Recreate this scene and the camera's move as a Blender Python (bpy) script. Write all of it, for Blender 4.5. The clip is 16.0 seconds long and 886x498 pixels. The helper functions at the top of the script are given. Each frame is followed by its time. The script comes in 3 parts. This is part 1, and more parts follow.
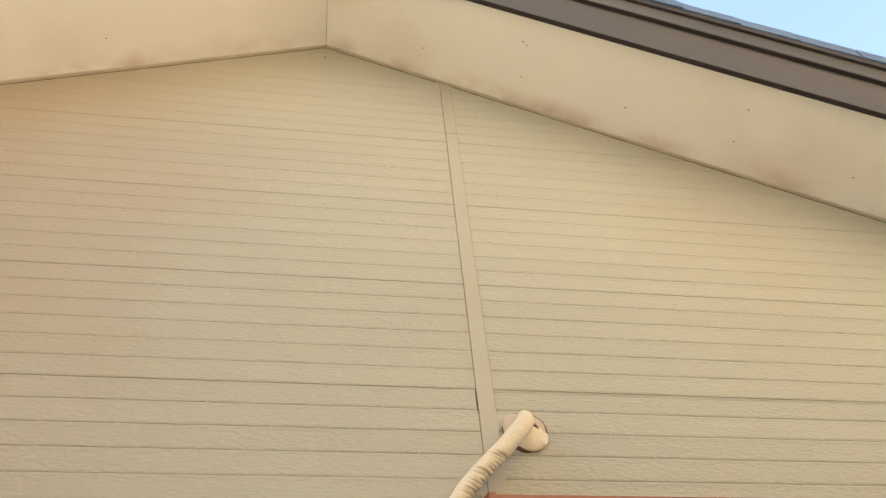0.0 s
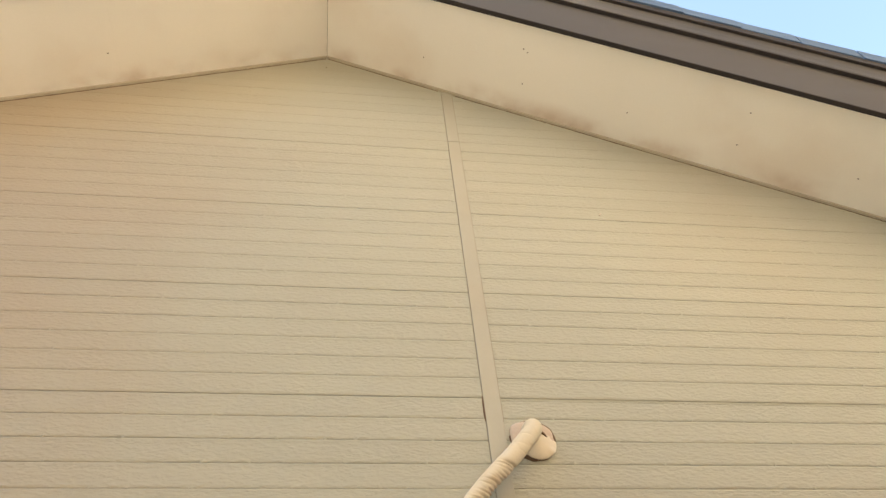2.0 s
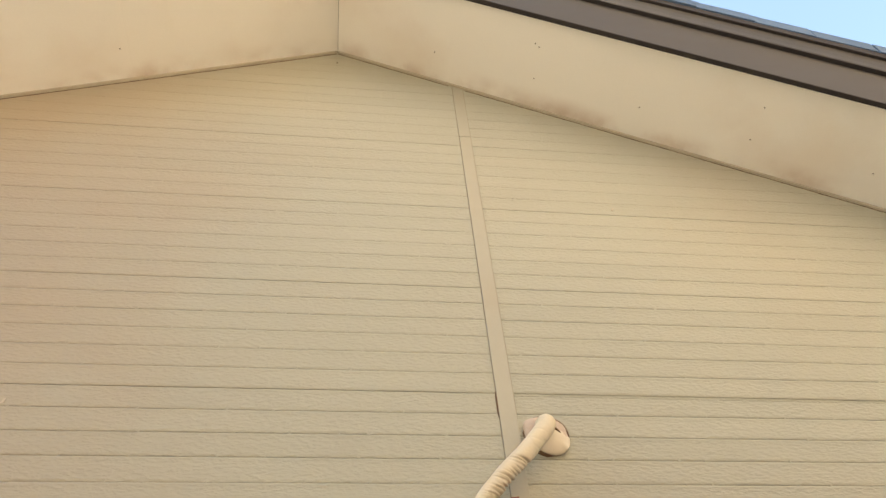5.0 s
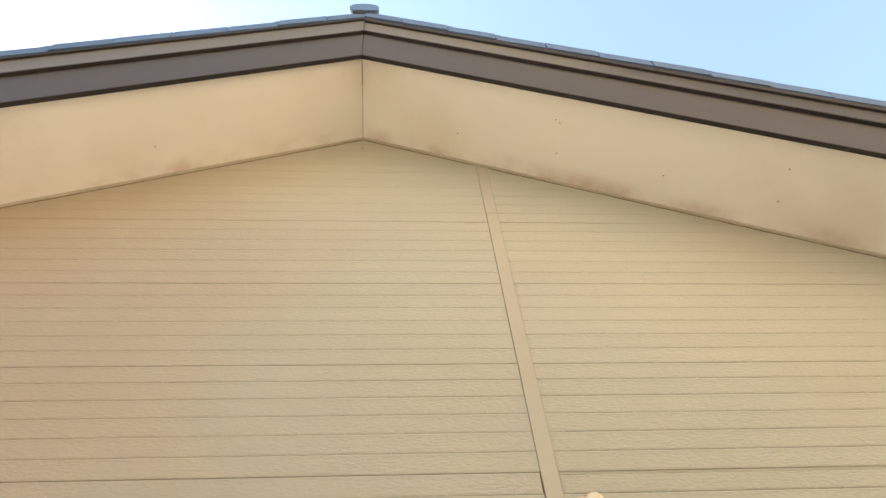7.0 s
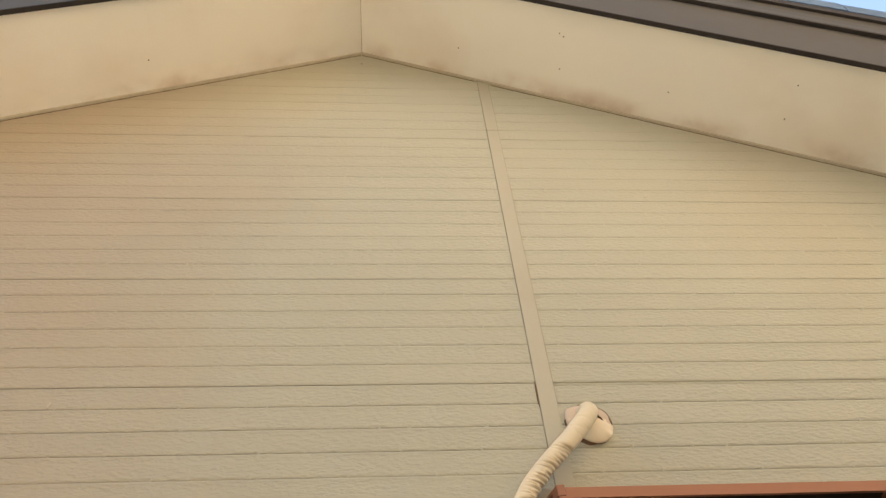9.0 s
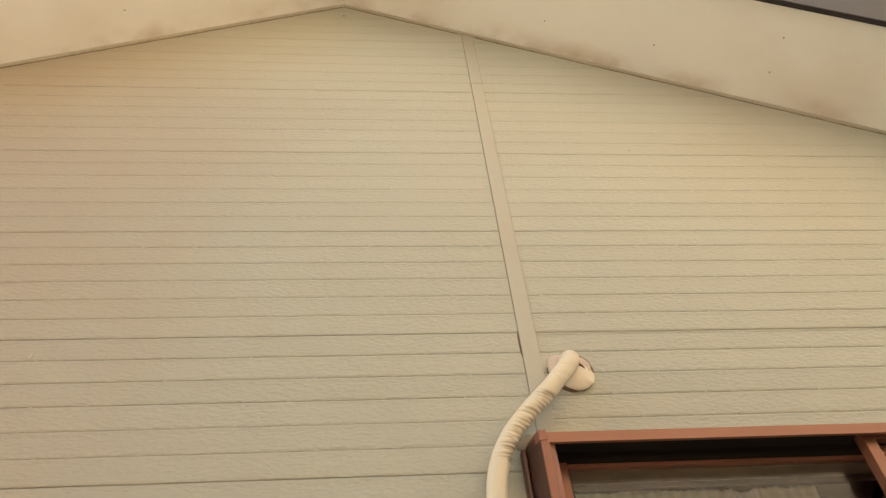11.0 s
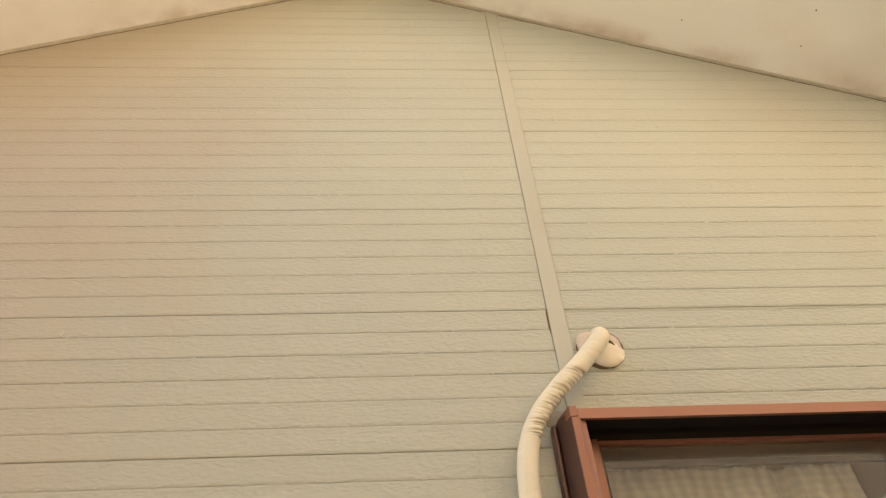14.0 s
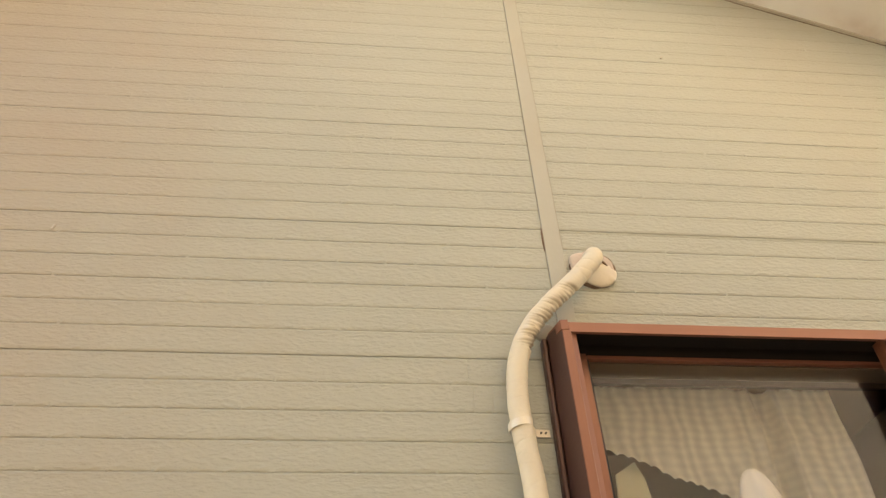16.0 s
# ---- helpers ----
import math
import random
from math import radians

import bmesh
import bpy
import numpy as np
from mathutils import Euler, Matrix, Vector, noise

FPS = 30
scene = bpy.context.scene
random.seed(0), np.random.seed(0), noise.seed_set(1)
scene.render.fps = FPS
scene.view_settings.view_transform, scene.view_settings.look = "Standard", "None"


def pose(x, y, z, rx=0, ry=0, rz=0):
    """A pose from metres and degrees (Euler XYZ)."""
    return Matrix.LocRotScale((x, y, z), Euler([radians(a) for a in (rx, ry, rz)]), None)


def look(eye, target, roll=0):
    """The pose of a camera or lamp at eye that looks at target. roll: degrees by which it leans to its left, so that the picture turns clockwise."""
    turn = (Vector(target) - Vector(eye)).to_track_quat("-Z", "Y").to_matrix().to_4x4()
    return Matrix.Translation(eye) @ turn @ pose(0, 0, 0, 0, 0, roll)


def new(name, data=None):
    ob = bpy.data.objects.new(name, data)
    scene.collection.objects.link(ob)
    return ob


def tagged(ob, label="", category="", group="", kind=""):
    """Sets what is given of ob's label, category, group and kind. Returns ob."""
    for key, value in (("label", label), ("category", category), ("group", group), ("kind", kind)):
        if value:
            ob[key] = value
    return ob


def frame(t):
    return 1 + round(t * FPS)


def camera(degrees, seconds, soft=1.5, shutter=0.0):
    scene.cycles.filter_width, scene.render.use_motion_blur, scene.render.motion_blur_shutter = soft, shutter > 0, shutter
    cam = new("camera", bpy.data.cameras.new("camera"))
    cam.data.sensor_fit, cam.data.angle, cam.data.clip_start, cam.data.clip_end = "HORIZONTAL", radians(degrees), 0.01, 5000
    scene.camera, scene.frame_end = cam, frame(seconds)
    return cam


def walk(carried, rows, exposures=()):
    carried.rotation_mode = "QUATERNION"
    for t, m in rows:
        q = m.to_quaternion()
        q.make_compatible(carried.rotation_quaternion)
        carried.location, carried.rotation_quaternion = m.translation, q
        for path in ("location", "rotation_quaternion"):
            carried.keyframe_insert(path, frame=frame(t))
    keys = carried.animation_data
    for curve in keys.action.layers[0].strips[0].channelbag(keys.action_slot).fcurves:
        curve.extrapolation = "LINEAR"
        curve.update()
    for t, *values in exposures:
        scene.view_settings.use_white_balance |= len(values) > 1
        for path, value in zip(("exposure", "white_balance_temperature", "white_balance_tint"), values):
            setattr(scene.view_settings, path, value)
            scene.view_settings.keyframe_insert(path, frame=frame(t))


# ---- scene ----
import itertools

cam = camera(63.0, 16.0, soft=1.45)
PATH = [
    (0.0, pose(-0.408, -1.709, 1.594, 138.96, 3.51, -7.46)),
    (0.5, pose(-0.413, -1.699, 1.600, 139.20, 3.66, -7.58)),
    (1.0, pose(-0.413, -1.694, 1.597, 139.62, 3.85, -7.05)),
    (1.5, pose(-0.416, -1.694, 1.597, 139.48, 3.69, -7.30)),
    (2.0, pose(-0.407, -1.702, 1.599, 139.74, 3.90, -6.51)),
    (2.5, pose(-0.405, -1.716, 1.595, 139.61, 4.03, -6.25)),
    (3.0, pose(-0.405, -1.702, 1.595, 138.87, 3.61, -6.76)),
    (5.5, pose(-0.425, -1.695, 1.603, 139.89, 3.50, -5.64)),
    (6.0, pose(-0.419, -1.692, 1.601, 141.88, 4.04, -3.32)),
    (6.5, pose(-0.443, -1.700, 1.603, 144.09, 3.30, -3.65)),
    (7.0, pose(-0.448, -1.699, 1.599, 145.74, 3.49, -2.74)),
    (7.5, pose(-0.447, -1.692, 1.599, 146.73, 3.00, -3.19)),
    (8.0, pose(-0.436, -1.703, 1.585, 146.41, 3.17, -2.62)),
    (8.5, pose(-0.443, -1.677, 1.581, 142.14, 3.21, -3.82)),
    (9.0, pose(-0.429, -1.658, 1.587, 139.95, 3.12, -2.80)),
    (9.5, pose(-0.415, -1.639, 1.586, 138.97, 3.57, -2.84)),
    (10.0, pose(-0.417, -1.623, 1.579, 137.62, 4.26, -2.85)),
    (12.5, pose(-0.420, -1.637, 1.561, 136.77, 3.58, -4.41)),
    (13.0, pose(-0.411, -1.610, 1.569, 137.06, 3.67, -3.41)),
    (13.5, pose(-0.410, -1.608, 1.562, 136.59, 3.70, -2.88)),
    (14.0, pose(-0.444, -1.596, 1.562, 135.92, 3.12, -2.24)),
    (14.5, pose(-0.462, -1.561, 1.545, 134.33, 2.99, -3.36)),
    (15.0, pose(-0.469, -1.541, 1.537, 133.02, 2.78, -5.00)),
    (15.5, pose(-0.478, -1.553, 1.546, 131.40, 3.81, -7.06)),
    (16.0, pose(-0.478, -1.523, 1.500, 131.58, 1.89, -5.16)),
]
walk(cam, PATH, [(0.0, 2.25, 7150, 8), (8.2, 2.22, 7150, 8), (9.3, 2.10, 7250, 8), (10.2, 2.10, 7250, 8), (12.5, 2.29, 7250, 8),
                (14.0, 2.29, 7250, 8), (16.0, 2.30, 7300, 8)])

# ---- light: clear sky, sun behind the house, the gable in shade ----
SUN_EL, SUN_AZ = 30.0, -65.0        # azimuth from +y towards +x
world = bpy.data.worlds.new("sky")
scene.world = world
world.use_nodes = True
wn = world.node_tree
sky = wn.nodes.new("ShaderNodeTexSky")
sky.sky_type = "NISHITA"
sky.sun_disc = False
sky.sun_elevation = radians(SUN_EL)
sky.sun_rotation = radians(SUN_AZ)
sky.air_density, sky.dust_density, sky.ozone_density = 1.0, 0.9, 0.3
wn.links.new(sky.outputs[0], wn.nodes["Background"].inputs[0])
wn.nodes["Background"].inputs[1].default_value = 0.15
sun = new("sun", bpy.data.lights.new("sun", "SUN"))
sun.data.energy, sun.data.angle, sun.data.color = 4.8, radians(0.53), (1.0, 0.97, 0.93)
az, el = radians(SUN_AZ), radians(SUN_EL)
sun_way = Vector((math.sin(az) * math.cos(el), math.cos(az) * math.cos(el), math.sin(el)))
sun.matrix_world = look(tuple(sun_way * 30), (0, 0, 0))


# ---- materials ----
def material(name, colour, rough=0.6, metal=0.0, vary=0.12, scale=6.0, grain=120.0, bump=0.15, depth=0.002,
             streak=None, spread=0.0, stain=None):
    """A painted or natural surface: colour drift at two scales, fine relief, a little change from piece to piece."""
    m = bpy.data.materials.new(name)
    m.use_nodes = True
    nt = m.node_tree
    b = nt.nodes["Principled BSDF"]
    b.inputs["Roughness"].default_value = rough
    b.inputs["Metallic"].default_value = metal
    co = nt.nodes.new("ShaderNodeTexCoord")
    mp = nt.nodes.new("ShaderNodeMapping")
    nt.links.new(co.outputs["Object"], mp.inputs[0])
    if streak:
        mp.inputs["Scale"].default_value = streak
    big = nt.nodes.new("ShaderNodeTexNoise")
    big.inputs["Scale"].default_value = scale
    big.inputs["Detail"].default_value = 5
    fine = nt.nodes.new("ShaderNodeTexNoise")
    fine.inputs["Scale"].default_value = grain
    fine.inputs["Detail"].default_value = 4
    nt.links.new(mp.outputs[0], big.inputs["Vector"])
    nt.links.new(mp.outputs[0], fine.inputs["Vector"])
    mix = nt.nodes.new("ShaderNodeMix")
    mix.data_type = "RGBA"
    mix.inputs["A"].default_value = (*[c * (1 - vary) for c in colour], 1)
    mix.inputs["B"].default_value = (*[min(1, c * (1 + vary)) for c in colour], 1)
    add = nt.nodes.new("ShaderNodeMath")
    add.operation = "MULTIPLY_ADD"
    add.inputs[1].default_value = 0.35
    half = nt.nodes.new("ShaderNodeMath")
    half.operation = "MULTIPLY"
    half.inputs[1].default_value = 0.65
    nt.links.new(big.outputs["Fac"], half.inputs[0])
    nt.links.new(fine.outputs["Fac"], add.inputs[0])
    nt.links.new(half.outputs[0], add.inputs[2])
    nt.links.new(add.outputs[0], mix.inputs["Factor"])
    out = mix.outputs["Result"]
    if stain:
        sn = nt.nodes.new("ShaderNodeTexNoise")
        sn.inputs["Scale"].default_value = stain[2]
        sn.inputs["Detail"].default_value = 6
        sr = nt.nodes.new("ShaderNodeMapRange")
        sr.interpolation_type = "SMOOTHSTEP"
        sr.inputs["From Min"].default_value, sr.inputs["From Max"].default_value = 0.48, 0.72
        sr.inputs["To Max"].default_value = stain[1]
        sm = nt.nodes.new("ShaderNodeMix")
        sm.data_type = "RGBA"
        sm.inputs["B"].default_value = (*stain[0], 1)
        nt.links.new(co.outputs["Object"], sn.inputs["Vector"])
        nt.links.new(sn.outputs["Fac"], sr.inputs["Value"])
        nt.links.new(sr.outputs[0], sm.inputs["Factor"])
        nt.links.new(out, sm.inputs["A"])
        out = sm.outputs["Result"]
    if spread:
        info = nt.nodes.new("ShaderNodeObjectInfo")
        hsv = nt.nodes.new("ShaderNodeHueSaturation")
        rng = nt.nodes.new("ShaderNodeMapRange")
        rng.inputs["To Min"].default_value, rng.inputs["To Max"].default_value = 1 - spread, 1 + spread
        nt.links.new(info.outputs["Random"], rng.inputs["Value"])
        nt.links.new(rng.outputs[0], hsv.inputs["Value"])
        nt.links.new(out, hsv.inputs["Color"])
        out = hsv.outputs[0]
    nt.links.new(out, b.inputs["Base Color"])
    rr = nt.nodes.new("ShaderNodeMapRange")
    rr.inputs["To Min"].default_value, rr.inputs["To Max"].default_value = max(0.05, rough - 0.1), min(1, rough + 0.1)
    nt.links.new(big.outputs["Fac"], rr.inputs["Value"])
    nt.links.new(rr.outputs[0], b.inputs["Roughness"])
    bp = nt.nodes.new("ShaderNodeBump")
    bp.inputs["Strength"].default_value = bump
    bp.inputs["Distance"].default_value = depth
    nt.links.new(fine.outputs["Fac"], bp.inputs["Height"])
    nt.links.new(bp.outputs[0], b.inputs["Normal"])
    return m


M_SIDING = material("cream_siding", (0.424, 0.412, 0.322), 0.68, vary=0.08, scale=1.8, grain=70, bump=0.7, depth=0.0016, stain=((0.39, 0.285, 0.18), 0.22, 0.55),
                    streak=(0.5, 1, 1.3), spread=0.02)


def chipped(m, scale, depth, stretch):
    """Adds small flat chips, longer than high, to the relief."""
    nt = m.node_tree
    co = nt.nodes.new("ShaderNodeTexCoord")
    mp = nt.nodes.new("ShaderNodeMapping")
    mp.inputs["Scale"].default_value = stretch
    no = nt.nodes.new("ShaderNodeTexNoise")
    no.inputs["Scale"].default_value, no.inputs["Detail"].default_value = scale, 3.5
    mr = nt.nodes.new("ShaderNodeMapRange")
    mr.interpolation_type = "SMOOTHSTEP"
    mr.inputs["From Min"].default_value, mr.inputs["From Max"].default_value = 0.34, 0.76
    bp = nt.nodes.new("ShaderNodeBump")
    bp.inputs["Strength"].default_value, bp.inputs["Distance"].default_value = 1.0, depth
    b = nt.nodes["Principled BSDF"]
    nt.links.new(co.outputs["Object"], mp.inputs[0])
    nt.links.new(mp.outputs[0], no.inputs["Vector"])
    nt.links.new(no.outputs["Fac"], mr.inputs["Value"])
    nt.links.new(mr.outputs[0], bp.inputs["Height"])
    nt.links.new(b.inputs["Normal"].links[0].from_socket, bp.inputs["Normal"])
    nt.links.new(bp.outputs[0], b.inputs["Normal"])


chipped(M_SIDING, 85, 0.0012, (0.6, 1, 1.3))
M_GROOVE = material("siding_backing", (0.36, 0.28, 0.20), 0.9, vary=0.2)
M_BATTEN = material("batten_paint", (0.418, 0.392, 0.304), 0.6, stain=((0.34, 0.24, 0.14), 0.2, 2.5), vary=0.08, scale=4, grain=90, bump=0.15)
M_SOFFIT = material("soffit_paint", (0.83, 0.785, 0.685), 0.7, stain=((0.55, 0.38, 0.23), 0.22, 1.6), vary=0.07, scale=2.0, grain=140, bump=0.12, depth=0.001)


def smudged(m, colour, y0, y1, most):
    """Brown water marks, in patches, where the board meets the wall."""
    nt = m.node_tree
    b = nt.nodes["Principled BSDF"]
    co = nt.nodes.new("ShaderNodeTexCoord")
    sep = nt.nodes.new("ShaderNodeSeparateXYZ")
    nt.links.new(co.outputs["Object"], sep.inputs[0])
    patch = nt.nodes.new("ShaderNodeTexNoise")
    patch.inputs["Scale"].default_value, patch.inputs["Detail"].default_value = 2.6, 5
    nt.links.new(co.outputs["Object"], patch.inputs["Vector"])
    where = []
    for source, a, z in ((patch.outputs["Fac"], 0.46, 0.66), (sep.outputs["Y"], y0, y1)):
        mr = nt.nodes.new("ShaderNodeMapRange")
        mr.interpolation_type = "SMOOTHSTEP"
        mr.inputs["From Min"].default_value, mr.inputs["From Max"].default_value = a, z
        nt.links.new(source, mr.inputs["Value"])
        where.append(mr.outputs[0])
    both = nt.nodes.new("ShaderNodeMath")
    both.operation = "MULTIPLY"
    fac = nt.nodes.new("ShaderNodeMath")
    fac.operation = "MULTIPLY"
    fac.inputs[1].default_value = most
    nt.links.new(where[0], both.inputs[0])
    nt.links.new(where[1], both.inputs[1])
    nt.links.new(both.outputs[0], fac.inputs[0])
    mix = nt.nodes.new("ShaderNodeMix")
    mix.data_type = "RGBA"
    mix.inputs["B"].default_value = (*colour, 1)
    nt.links.new(fac.outputs[0], mix.inputs["Factor"])
    nt.links.new(b.inputs["Base Color"].links[0].from_socket, mix.inputs["A"])
    nt.links.new(mix.outputs["Result"], b.inputs["Base Color"])


smudged(M_SOFFIT, (0.42, 0.25, 0.13), -0.12, 0.0, 0.65)
M_TRIM = material("trim_paint", (0.47, 0.415, 0.305), 0.6, vary=0.18, scale=9)
M_CAULK = material("old_caulk", (0.31, 0.27, 0.21), 0.8, vary=0.15, scale=20)
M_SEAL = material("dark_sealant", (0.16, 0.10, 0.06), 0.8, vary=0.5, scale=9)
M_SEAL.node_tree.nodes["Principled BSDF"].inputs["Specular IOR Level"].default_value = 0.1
M_FASCIA = material("fascia_paint", (0.072, 0.064, 0.058), 0.8, vary=0.14, scale=3, grain=160, bump=0.1, streak=(1, 1, 4))
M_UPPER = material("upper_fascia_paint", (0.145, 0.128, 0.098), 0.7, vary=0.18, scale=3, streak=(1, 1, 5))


def graded(m, colour, x0, x1, most=0.85):
    """Another colour blended in that thickens along x, with a ragged start."""
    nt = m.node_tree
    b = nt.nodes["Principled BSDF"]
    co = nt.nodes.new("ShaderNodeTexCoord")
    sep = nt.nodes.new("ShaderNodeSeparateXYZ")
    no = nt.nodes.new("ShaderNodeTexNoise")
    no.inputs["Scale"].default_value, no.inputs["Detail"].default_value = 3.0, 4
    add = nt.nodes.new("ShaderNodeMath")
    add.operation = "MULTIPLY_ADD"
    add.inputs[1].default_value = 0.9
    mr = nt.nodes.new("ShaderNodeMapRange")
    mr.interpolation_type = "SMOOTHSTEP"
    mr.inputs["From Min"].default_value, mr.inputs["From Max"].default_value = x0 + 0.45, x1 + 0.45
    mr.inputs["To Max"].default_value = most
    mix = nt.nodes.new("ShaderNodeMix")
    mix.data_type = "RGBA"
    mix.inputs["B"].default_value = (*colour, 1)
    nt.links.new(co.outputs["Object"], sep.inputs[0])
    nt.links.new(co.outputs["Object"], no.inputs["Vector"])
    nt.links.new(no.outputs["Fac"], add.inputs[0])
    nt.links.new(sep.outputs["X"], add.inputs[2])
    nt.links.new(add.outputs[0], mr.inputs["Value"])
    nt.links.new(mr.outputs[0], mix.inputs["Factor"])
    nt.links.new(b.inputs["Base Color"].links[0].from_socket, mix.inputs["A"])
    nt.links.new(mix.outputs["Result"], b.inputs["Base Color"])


# Paints the slates' growing shade on the right into the strip's colour.
graded(M_UPPER, (0.034, 0.029, 0.026), -0.1, 1.3)
# The siding turns browner towards -x.
graded(M_SIDING, (0.395, 0.285, 0.190), -0.35, -2.0, 0.55)
M_SLATE = material("blue_grey_slate", (0.088, 0.145, 0.235), 0.8, vary=0.2, scale=12, grain=200, bump=0.3, spread=0.08)
M_RIDGE = material("ridge_metal", (0.085, 0.145, 0.25), 0.75, 0.0, vary=0.1)
# Kept near-black so it carries the shade under the verge's boards.
M_VERGE = material("dark_verge_shade", (0.024, 0.018, 0.015), 0.8, vary=0.35, scale=5, streak=(1, 1, 3))
M_CHIP = material("pale_paint", (0.49, 0.43, 0.33), 0.7, vary=0.1)
M_NAIL = material("nail_rust", (0.15, 0.11, 0.08), 0.6, vary=0.3, scale=50)
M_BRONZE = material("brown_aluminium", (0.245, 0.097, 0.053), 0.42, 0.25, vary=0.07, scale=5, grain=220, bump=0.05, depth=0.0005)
# Darker copy of the frame's aluminium, for faces whose shade is painted in.
M_SIDE = material("shaded_brown_aluminium", (0.085, 0.036, 0.023), 0.45, 0.25, vary=0.15, scale=5)
# Near-black with little gloss: the header recess's shade painted into its parts.
M_DARK = material("track_shade", (0.026, 0.018, 0.014), 0.9, 0.0, vary=0.15)
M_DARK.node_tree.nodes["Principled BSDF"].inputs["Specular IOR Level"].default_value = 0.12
M_GASKET = material("black_gasket", (0.02, 0.018, 0.016), 0.6, vary=0.2)
M_TAPE = material("beige_pipe_tape", (0.69, 0.59, 0.415), 0.55, vary=0.10, scale=14, grain=150, bump=0.25)
M_SKIRT = material("pale_tape", (0.70, 0.61, 0.46), 0.55, vary=0.08, scale=20)
M_PUTTY = material("putty", (0.55, 0.43, 0.32), 0.65, vary=0.14, scale=25, grain=120, bump=0.35)
M_STEEL = material("galvanised_strap", (0.72, 0.63, 0.48), 0.4, 0.25, vary=0.1, scale=40)
def lace_material():
    m = material("lace", (0.97, 0.87, 0.74), 0.9, vary=0.16, scale=30, grain=260, bump=0.4, streak=(1, 1, 0.35))
    nt = m.node_tree
    b = nt.nodes["Principled BSDF"]
    src = b.inputs["Base Color"].links[0].from_socket
    co = nt.nodes.new("ShaderNodeTexCoord")
    for way, scale, low in (("X", 9.0, 0.86), ("Z", 13.0, 0.95)):
        wv = nt.nodes.new("ShaderNodeTexWave")
        wv.bands_direction = way
        wv.inputs["Scale"].default_value = scale
        wv.inputs["Distortion"].default_value = 5.0
        wv.inputs["Detail"].default_value = 3.0
        rng = nt.nodes.new("ShaderNodeMapRange")
        rng.inputs["To Min"].default_value, rng.inputs["To Max"].default_value = low, 1.03
        mul = nt.nodes.new("ShaderNodeMix")
        mul.data_type, mul.blend_type = "RGBA", "MULTIPLY"
        mul.inputs["Factor"].default_value = 1.0
        nt.links.new(co.outputs["Object"], wv.inputs["Vector"])
        nt.links.new(wv.outputs["Fac"], rng.inputs["Value"])
        nt.links.new(src, mul.inputs["A"])
        nt.links.new(rng.outputs[0], mul.inputs["B"])
        src = mul.outputs["Result"]
    nt.links.new(src, b.inputs["Base Color"])
    return m


M_CURTAIN = lace_material()
M_WOOD = material("dark_wood", (0.10, 0.07, 0.045), 0.6, vary=0.2)
M_WHITE = material("white_cloth", (0.80, 0.76, 0.68), 0.8, vary=0.06, scale=15)
M_LEAF = material("pale_leaf", (0.50, 0.48, 0.33), 0.6, vary=0.15, scale=20)
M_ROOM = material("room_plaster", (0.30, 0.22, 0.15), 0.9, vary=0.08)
M_WALL = material("render_coat", (0.55, 0.47, 0.34), 0.85, vary=0.12, scale=3)
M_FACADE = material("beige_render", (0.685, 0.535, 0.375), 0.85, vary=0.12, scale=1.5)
M_BLOCK = material("concrete_block", (0.13, 0.100, 0.072), 0.9, vary=0.2, scale=4)
M_GROUND = material("pale_concrete", (0.33, 0.30, 0.255), 0.9, vary=0.2, scale=1.2, grain=60, bump=0.5, depth=0.004)


def glass_material():
    m = bpy.data.materials.new("window_glass")
    m.use_nodes = True
    b = m.node_tree.nodes["Principled BSDF"]
    b.inputs["Base Color"].default_value = (1.0, 0.985, 0.96, 1)
    b.inputs["Roughness"].default_value = 0.02
    b.inputs["IOR"].default_value = 1.27
    b.inputs["Transmission Weight"].default_value = 1.0
    return m


M_GLASS = glass_material()


# ---- mesh helpers ----
def box(bm, x0, x1, y0, y1, z0, z1):
    v = [bm.verts.new((x, y, z)) for x in (x0, x1) for y in (y0, y1) for z in (z0, z1)]
    for f in ((0, 1, 3, 2), (4, 6, 7, 5), (0, 4, 5, 1), (2, 3, 7, 6), (0, 2, 6, 4), (1, 5, 7, 3)):
        bm.faces.new([v[i] for i in f])
    return bm


def boxed(x0, x1, y0, y1, z0, z1, bevel=0.0):
    bm = box(bmesh.new(), x0, x1, y0, y1, z0, z1)
    if bevel:
        bmesh.ops.bevel(bm, geom=bm.edges[:], offset=bevel, segments=2, affect="EDGES", profile=0.6)
    return bm


def extruded(outline, axis, a, b, bevel=0.0):
    """A closed outline in the plane across an axis ('x': y, z; 'y': x, z; 'z': x, y), drawn out from a to b."""
    bm = bmesh.new()
    order = {"x": lambda p, d: (d, p[0], p[1]), "y": lambda p, d: (p[0], d, p[1]), "z": lambda p, d: (p[0], p[1], d)}[axis]
    rings = [[bm.verts.new(order(p, d)) for p in outline] for d in (a, b)]
    n = len(outline)
    for i in range(n):
        bm.faces.new((rings[0][i], rings[0][(i + 1) % n], rings[1][(i + 1) % n], rings[1][i]))
    bm.faces.new(rings[0])
    bm.faces.new(rings[1][::-1])
    if bevel:
        bmesh.ops.bevel(bm, geom=bm.edges[:], offset=bevel, segments=2, affect="EDGES", profile=0.6)
    return bm


def part(name, bm, mat, parent=None, label="", smooth=False):
    bmesh.ops.recalc_face_normals(bm, faces=bm.faces[:])
    me = bpy.data.meshes.new(name)
    bm.to_mesh(me)
    bm.free()
    me.materials.append(mat)
    if smooth:
        for p in me.polygons:
            p.use_smooth = True
    ob = new(name, me)
    if parent:
        ob.parent = parent
    return tagged(ob, label)


